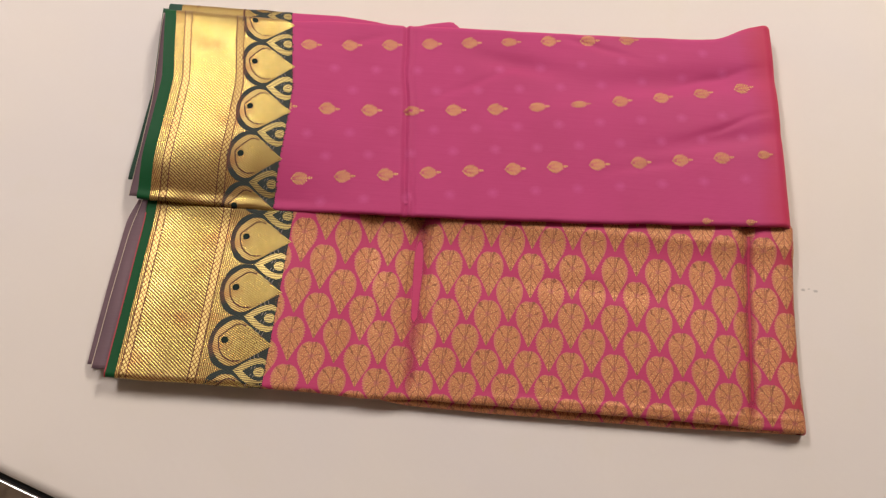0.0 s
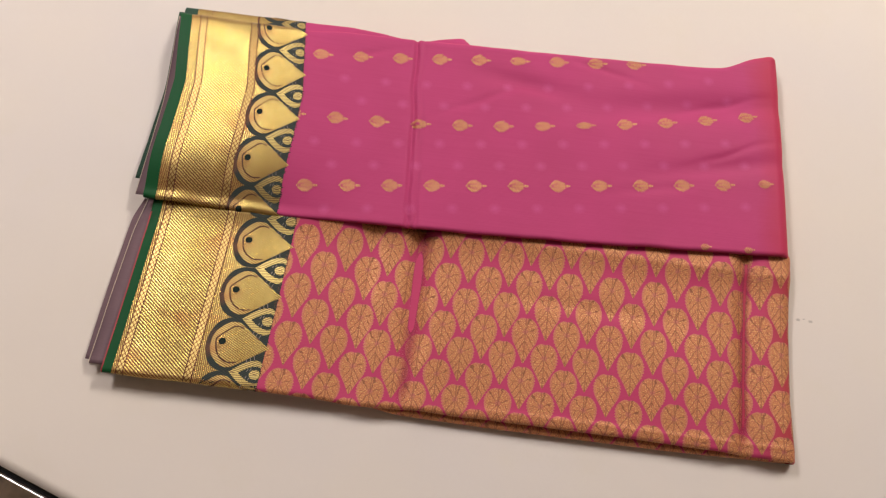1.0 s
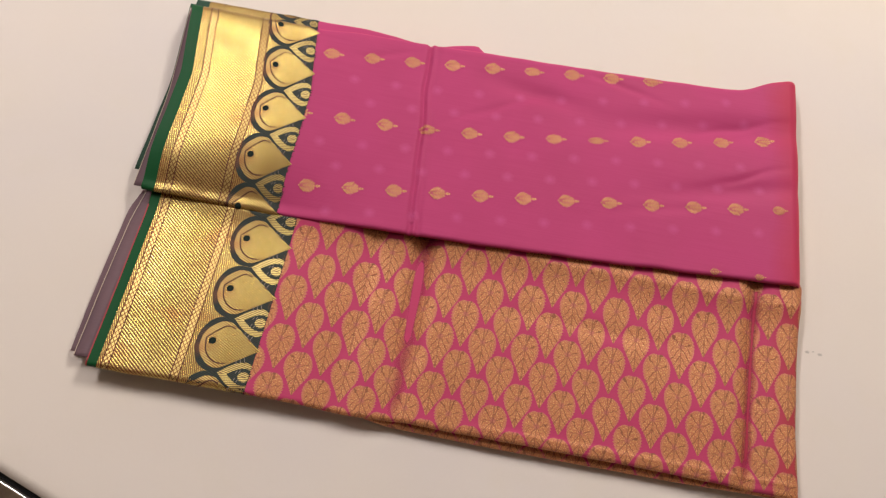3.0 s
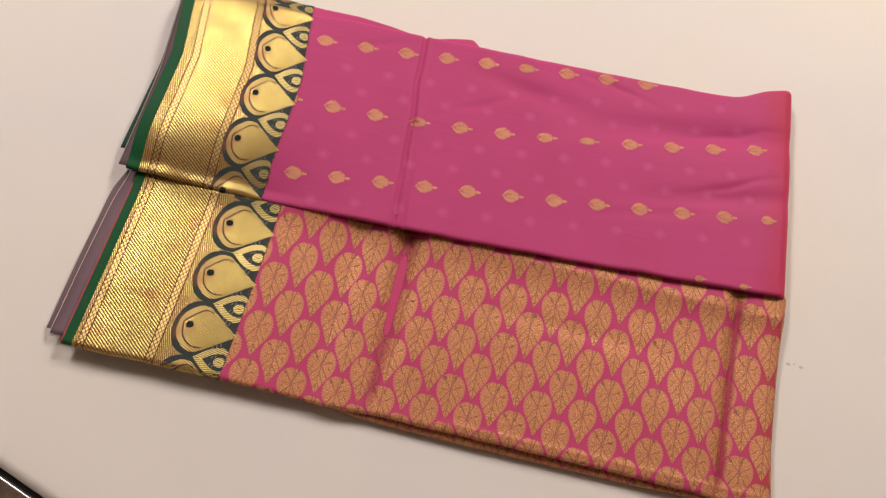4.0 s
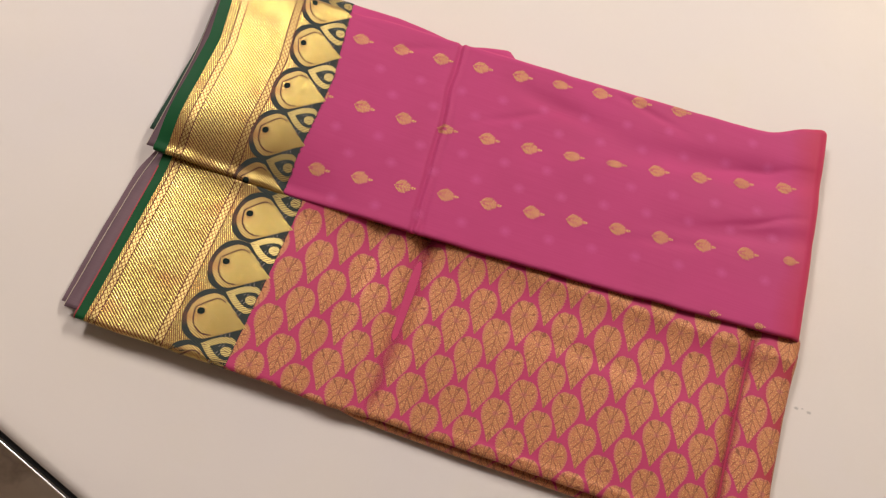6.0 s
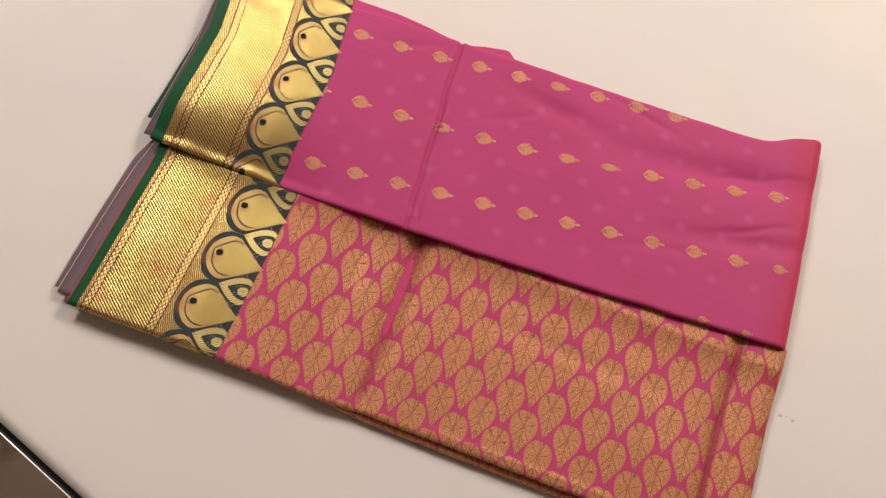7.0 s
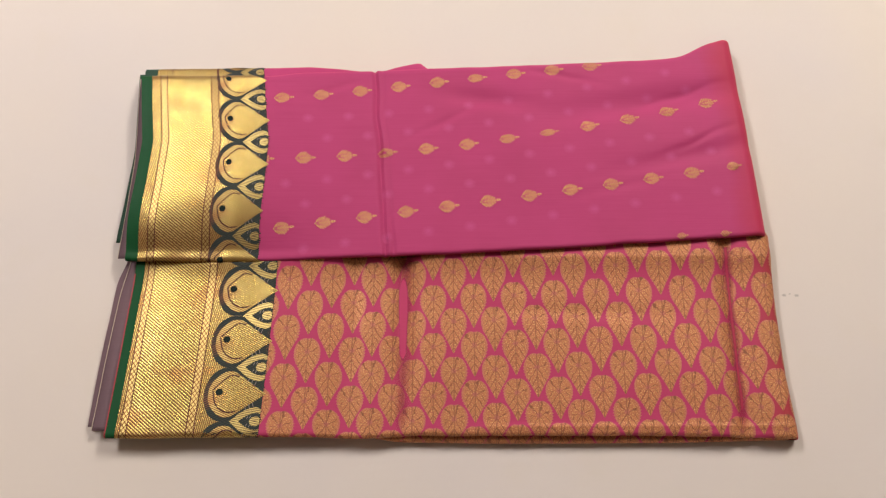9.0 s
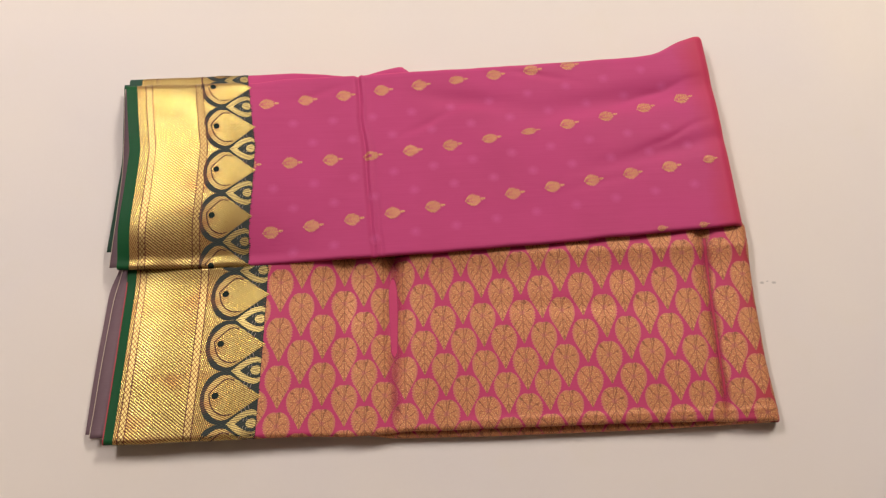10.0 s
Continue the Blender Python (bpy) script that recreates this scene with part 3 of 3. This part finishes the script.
def bordered(panel, y0, y1, green, lat1, lat2, pink, centres, scale, words):
    cloth("selvage", panel, 0.0, green, y0, y1, GREEN, sari, 5, 60, "plain bottle green silk selvage")
    band = cloth("zari_border", panel, lat1[1], lat2[0], y0, y1, GOLD, sari, 30, 70, words)
    cloth("border_edge", panel, green, lat1[1], y0, y1, GOLD_FIELD, band, 8, 70)
    cloth("border_field", panel, lat2[0], pink, y0, y1, GOLD_FIELD, band, 30, 70)
    for a, b in (lat1, lat2):
        stripe("lattice_stripe", panel, (a + b) / 2, b - a, y0, y1, LATTICE, band, 0.00014)
        stripe("maroon_stripe", panel, a, 0.0008, y0, y1, RED_LINE, band, 0.00026)
        stripe("maroon_stripe", panel, b, 0.0008, y0, y1, RED_LINE, band, 0.00026)
    border_motifs(panel, band, centres, scale)
    # ragged floats of the ground yarn where the border meets the silk
    rng = random.Random(5)
    verts, faces, uvs = [], [], []
    y = y0 + 0.012
    while y < y1 - 0.012:
        reach, wide = pink + rng.uniform(0.0003, 0.0020), rng.uniform(0.0005, 0.0010)
        base = len(verts)
        for ds, dy in ((pink - 0.0012, -wide), (reach, -wide * 0.4), (reach, wide * 0.4), (pink - 0.0012, wide)):
            verts.append(panel.at(reshaped(panel, ds, y + dy), y + dy, 0.0003))
            uvs.append((ds, y + dy))
        faces.append((base, base + 1, base + 2, base + 3))
        y += rng.uniform(0.0013, 0.0026)
    part("yarn_fringe", mesh_of("yarn_fringe", verts, faces, INK, uvs), band)


RED_EDGE = mat("red_edge_yarn", (0.42, 0.045, 0.06), 0.6)

# lower face: end piece with woven leaves
L0, L1 = -0.1450, 0.075
PINK_LOW, PINK_UP = 0.1215, 0.1125
bordered(LOWER, L0, L1, 0.008, (0.0115, 0.0168), (0.0645, 0.0708), PINK_LOW, (-0.1375, -0.0937, -0.0500, -0.0060, 0.0375), 1.085, "gold zari border with scalloped petals and green outlines")
stripe("edge_thread", LOWER, 0.0002, 0.0009, L0 + 0.012, 0.01, RED_EDGE, sari, 0.0002)
pallu = cloth("pallu_panel", LOWER, PINK_LOW, 0, L0, L1, PINK_DEEP, sari, 260, 130, "deep pink silk woven with coppery gold leaves", to_right=True)


def leaf_half(v):
    """Half-width of a leaf along its length, stalk end 0 to tip 1."""
    return float(np.interp(v, (0, 0.03, 0.08, 0.16, 0.28, 0.42, 0.54, 0.64, 0.74, 0.86, 1.0), (0.0034, 0.0056, 0.0078, 0.0094, 0.0106, 0.0104, 0.0091, 0.0071, 0.0050, 0.0028, 0.0004)))


def leaf_motif(panel, parent, x, tip_y, length, stop):
    rows, cols = 31, 9
    verts, uvs, rims = [], [], []
    for i in range(rows):
        v = i / (rows - 1)
        h = leaf_half(v) * (1 + 0.075 * (i % 2) * min(1.0, v * 5) + 0.03 * math.sin(i * 2.9 + x * 90) * min(1.0, v * 6))
        for k in range(cols):
            a = -1 + 2 * k / (cols - 1)
            dx = h * a
            dy = length * (1 - v) - 0.0004 * (1 - abs(a)) ** 2 * max(0.0, 1 - v * 6)
            y = max(tip_y + dy, stop)
            px = max(x + dx, panel.left(min(max(y, -0.13), 0.2)) + PINK_LOW + 0.0012)
            verts.append(panel.at(px, y, 0.00022))
            uvs.append((dx, v * length))
            rims.append((a, v))
    part("leaf_motif", mesh_of("leaf_motif", verts, grid_faces(rows, cols), LEAF, uvs, rims=rims), parent)


COLUMN = ((-1, 0, 3, 6, 10, 14, 17, 20, 22, 24), (-0.141, -0.122, -0.0672, -0.0168, 0.051, 0.119, 0.1735, 0.2282, 0.2618, 0.2965))
ROW = ((-1.0, -0.5, 0.0, 0.5, 1.0, 1.5, 2.0, 2.5, 3.0, 3.5), (0.0260, 0.0035, -0.0165, -0.0388, -0.0595, -0.0795, -0.0985, -0.1165, -0.1345, -0.1525))


def leaf_tip(k, n):
    return float(np.interp(k, *COLUMN)), float(np.interp(n, *ROW)) + 0.00060 * (k - 10)


for k in range(-1, 25):
    for m in range(-1, 4):
        row = m + (0.5 if k % 2 else 0.0)
        lx, ly = leaf_tip(k, row)
        if -0.172 < ly < 0.03 and lx < 0.297:
            leaf_motif(LOWER, pallu, lx, ly, 0.92 * min(leaf_tip(k, row - 1)[1] - ly, 0.0415) if row > -0.3 else 0.0385, L0 + 0.001)


def pinch(cx, width, low, high, lean, seed, material):
    """A pressed crease: ground silk plus its shading painted as darker red, thinning out on both sides."""
    verts, uvs, rims, n = [], [], [], 90
    for i in range(n):
        y = low + (high - low) * i / (n - 1)
        mid = cx + lean * (y - low) + 0.0012 * soft_noise(0.0, y, 0.04, seed)
        half = width * (0.8 + 0.35 * soft_noise(0.0, y, 0.03, seed + 3.0))
        for k in range(7):
            a = (k - 3) / 3
            x = mid + half * a
            verts.append(LOWER.at(x, y, 0.00045))
            uvs.append((x + 0.285, y))
            rims.append((a, min(1.0, max(0.0, 1.0 - i / 14.0))))
    part("pinched_pleat", mesh_of("pinched_pleat", verts, [f[::-1] for f in grid_faces(n, 7)], material, uvs, rims=rims), pallu)


pinch(0.2480, 0.0056, -0.126, 0.030, 0.020, 41.0, PLEAT)
# only soft shading here, laid over the leaves as a faint red band
pinch(-0.0255, 0.0080, -0.126, 0.022, 0.012, 45.0, CREASE_SHADE)

# upper face: plain body with small motifs
U0, U1 = 0.006, 0.262
bordered(UPPER, U0, U1, 0.0100, (0.0180, 0.0240), (0.0640, 0.0705), PINK_UP, (0.0190, 0.0625, 0.1060, 0.1495, 0.1930), 1.0, "gold zari border of the upper fold with scalloped petals")
body = cloth("body_panel", UPPER, PINK_UP, 0, U0, U1, PINK, sari, 380, 130, "plain rose pink silk with scattered small gold motifs", to_right=True)


def butta(x, y, size, tilt, material, name="butta_motif", lift=0.0002, squash=1.0):
    """A small woven spray pointing to the right: a spine with pairs of short leaflets and a bud at the tip."""
    rng = random.Random(int(x * 9000) + int(y * 70000))
    verts, uvs, faces = [], [], []

    def oval(cx, cy, a, b, turn, up):
        base = len(verts)
        for k in range(9):
            r = 2 * math.pi * k / 8
            ex, ey = (a * math.cos(r), b * math.sin(r)) if k else (0.0, 0.0)
            dx = (cx + ex * math.cos(turn) - ey * math.sin(turn)) * size
            dy = (cy + ex * math.sin(turn) + ey * math.cos(turn)) * size * squash
            px, py = x + dx * math.cos(tilt) - dy * math.sin(tilt), y + dx * math.sin(tilt) + dy * math.cos(tilt)
            px = max(px, UPPER.left(min(max(py, 0.02), 0.21)) + PINK_UP + 0.0008)
            verts.append(UPPER.at(px, py, up))
            uvs.append((dx, dy))
        faces.extend((base, base + k, base + k % 8 + 1) for k in range(1, 9))
        if base:
            # a thin stalk joins each leaflet to the spine
            verts.append(verts[base] + Vector((0.00015, 0.0, 0.0)))
            uvs.append(uvs[base])
            faces.append((0, len(verts) - 1, base))

    oval(-0.0004, 0.0, 0.0054, 0.0009, 0.0, lift)
    for cx, reach in ((-0.0056, 0.0024), (-0.0041, 0.0037), (-0.0023, 0.0042), (-0.0004, 0.0037), (0.0015, 0.0028), (0.0033, 0.0017)):
        for side in (-1, 1):
            long = reach * rng.uniform(0.90, 1.06)
            oval(cx - 0.0002, side * (0.0007 + long * 0.52), long * 0.58, 0.00080, side * 0.92 + rng.uniform(-0.1, 0.1), lift + 0.0001)
    oval(0.0056, 0.0, 0.0016, 0.0010, 0.0, lift + 0.0001)
    oval(0.0071, 0.0, 0.0012, 0.0006, 0.0, lift)
    oval(-0.0070, 0.0, 0.0010, 0.0007, 0.0, lift)
    part(name, mesh_of(name, verts, faces, material, uvs), body)


def faint(x, y):
    """A soft round patch where a spray of the fold below shows through."""
    rings, spokes = 4, 14
    verts, uvs, rims = [], [], []
    for i in range(rings + 1):
        for k in range(spokes if i else 1):
            a = 2 * math.pi * k / spokes
            r = i / rings
            px, py = x + 0.0066 * r * math.cos(a), y + 0.0060 * r * math.sin(a)
            verts.append(UPPER.at(px, py, 0.00010))
            uvs.append((px - UPPER.left(min(max(py, UPPER.low(0.0)), 0.21)), py))
            rims.append((r, 0.0))
    faces = [(0, 1 + k, 1 + (k + 1) % spokes) for k in range(spokes)]
    for i in range(rings - 1):
        b = 1 + i * spokes
        faces += [(b + k, b + spokes + k, b + spokes + (k + 1) % spokes, b + (k + 1) % spokes) for k in range(spokes)]
    part("faint_butta_motif", mesh_of("faint_butta_motif", verts, faces, GHOST, uvs, rims=rims), body)


def row_low(i):
    return -0.129 + 0.0358 * i, 0.048 + 0.00435 * i + 0.000053 * i * i


def row_mid(i):
    return -0.113 + 0.0363 * i, 0.113 + 0.0020 * i + 0.00034 * i * i


def row_top(i):
    return -0.136 + 0.0354 * i, 0.174 + 0.0041 * i


for f, span in ((row_low, range(12)), (row_mid, range(-1, 11)), (row_top, range(9))):
    for i in span:
        x, y = f(i)
        x1, y1 = f(i + 1)
        squash = {(row_mid, 6): 0.62, (row_mid, 2): 0.85, (row_mid, 5): 0.85, (row_top, 5): 0.8}.get((f, i), 1.0)
        butta(x, y, 0.85 if x > 0.262 else 1.14, math.atan2(y1 - y, x1 - x), BUTTA, squash=squash * 1.1)
# tips of the next row, just turning under the fold
for x in (0.2130, 0.2500):
    butta(x, upper_low(x) + 0.0034, 0.62, 0.13, BUTTA)
# paler sprays of the fold below showing through
for f, span, rows in ((row_low, range(0, 11), ((-0.021, 0.5), (0.019, 0.5), (0.040, 0.0))), (row_mid, range(0, 10), ((0.019, 0.5), (0.040, 0.0)))):
    for i in span:
        for up, half in rows:
            x, y = f(i + half)
            if y + up > upper_low(x) + 0.008 and y + up < upper_high(x) - 0.012 and x < 0.27:
                faint(x, y + up)

# ---------- folds underneath ----------


def under_fold(name, low, high, left, right, z, roll, material, label, y0, y1, n=80):
    pan = Panel(lambda y: left, lambda y: right, low, high, lambda x, y: z + 0.0004 * soft_noise(x, y, 0.05, 9.0), roll, roll, roll)
    xs = spaced(left, right + roll * 2.0, n, 0.0, 0.02, 10)
    ys = spaced(y0, y1, 24, 0.022, 0.022, 12)
    pan.left = lambda y: left - 0.115
    verts = [pan.at(x, y) for x in xs for y in ys]
    uvs = [(x, y) for x in xs for y in ys]
    return part(name, mesh_of(name, verts, grid_faces(len(xs), len(ys)), material, uvs), sari, label), pan


def second_low(x):
    return smooth_interp(x, (-0.26, -0.12, -0.07, -0.03, 0.05, 0.19, 0.29), (-0.112, -0.114, -0.124, -0.131, -0.1325, -0.1325, -0.1305))


second, second_panel = under_fold("under_fold", second_low, lambda x: 0.3, -0.245, 0.284, 0.0062, 0.0028, PINK_DEEP, "second fold of the end piece below", -0.1455, 0.02)
inner, _ = under_fold("under_fold", lambda x: 0.040, lambda x: 0.190, -0.245, 0.265, 0.0105, 0.005, PINK, "inner folds of pink silk", 0.03, 0.21)


for k in range(3, 25):
    leaf_motif(second_panel, second, leaf_tip(k, 0)[0], -0.1436 if k % 2 else -0.1608, 0.0345, -0.1445)


def back_high(x):
    """Back fold, with a sharp dip at the pressed crease and a corner just past it."""
    return float(np.interp(x, (-0.28, -0.15, -0.118, -0.091, -0.062, -0.053, -0.050, -0.034, -0.016, -0.012, -0.004, 0.03, 0.29), (0.2165, 0.2165, 0.2172, 0.2145, 0.2098, 0.2065, 0.2098, 0.2158, 0.2208, 0.2205, 0.2125, 0.207, 0.203))) + 0.0006 * soft_noise(x, 0.0, 0.02, 17.0)


BACK = Panel(upper_left, lambda y: 0.26, lambda x: 0.1, back_high, lambda x, y: 0.0155 - 0.25 * max(y - 0.2, 0.0), 0.003, 0.004, 0.004)
cloth("selvage", BACK, 0.0, 0.012, 0.17, 0.226, DARK_GREEN, sari, 4, 14, "green selvage of the back fold")
back_band = cloth("zari_border", BACK, 0.012, 0.112, 0.17, 0.226, GOLD, sari, 30, 20, "gold zari border of the back fold")
border_motifs(BACK, back_band, (0.1865, 0.2301), 1.0)
stripe("maroon_stripe", BACK, 0.0690, 0.0016, 0.17, 0.226, RED_LINE, back_band, 0.00026)
stripe("maroon_stripe", BACK, 0.0260, 0.0010, 0.17, 0.226, RED_LINE, back_band, 0.00026)
cloth("under_fold", BACK, 0.112, 0, 0.17, 0.226, PINK, sari, 120, 16, "back fold of pink silk", to_right=True)


under_fold("under_fold", lambda x: 0.15, lambda x: upper_high(x) + 0.0012, 0.03, 0.246, 0.0135, 0.002, DARK_GREEN, "dark green edge of a lower layer", 0.195, 0.24)


def edge_layer(name, xs, ys, z0, z1, inside, material, label, thread=False):
    """A layer of cloth peeping out at the selvage side: its outer edge follows the stations xs, ys."""
    n, k = 40, 6
    y_fine = [ys[0] + (ys[-1] - ys[0]) * i / (n - 1) for i in range(n)]
    order = np.argsort(ys)
    x_fine = [smooth_interp(y, np.array(ys)[order], np.array(xs)[order]) for y in y_fine]
    verts, uvs = [], []
    for x, y in zip(x_fine, y_fine):
        for j in range(k):
            f = j / (k - 1)
            verts.append((x + inside * f, y, z0 + (z1 - z0) * f ** 0.7 + 0.0006 * soft_noise(x, y, 0.03, z0 * 900)))
            uvs.append((inside * f, y))
    ob = part(name, mesh_of(name, verts, grid_faces(n, k), material, uvs), sari, label)
    thick = ob.modifiers.new("thickness", "SOLIDIFY")
    thick.thickness, thick.offset = 0.0007, 0
    if thread:
        cu = bpy.data.curves.new("edge_thread", "CURVE")
        cu.dimensions, cu.bevel_depth, cu.bevel_resolution = "3D", 0.00032, 2
        sp = cu.splines.new("POLY")
        sp.points.add(n - 1)
        for q, x, y in zip(sp.points, x_fine, y_fine):
            q.co = (x - 0.0001, y, z0 + 0.0006 + 0.0006 * soft_noise(x, y, 0.03, z0 * 900) + 0.0001 * math.sin(y * 4000), 1)
        cu.materials.append(THREAD)
        th = new("edge_thread", cu)
        th.parent = ob
    return ob


edge_layer("selvage_layer", (-0.266, -0.273, -0.2755, -0.2785, -0.2805), (0.024, 0.010, -0.023, -0.066, -0.118), 0.004, 0.006, 0.05, MAUVE, "mauve reverse of the border, lower layer")
edge_layer("selvage_layer", (-0.262, -0.268, -0.2715, -0.2755), (0.024, -0.006, -0.056, -0.1215), 0.0075, 0.009, 0.05, MAUVE, "mauve reverse of the border with pale edge thread", True)
edge_layer("selvage_layer", (-0.280, -0.2735, -0.2785), (0.211, 0.130, 0.040), 0.008, 0.009, 0.05, DARK_GREEN, "dark green selvage of a lower layer")
edge_layer("selvage_layer", (-0.2770, -0.2702, -0.2730), (0.204, 0.117, 0.024), 0.0115, 0.012, 0.05, MAUVE, "mauve reverse of the border at the upper fold", True)
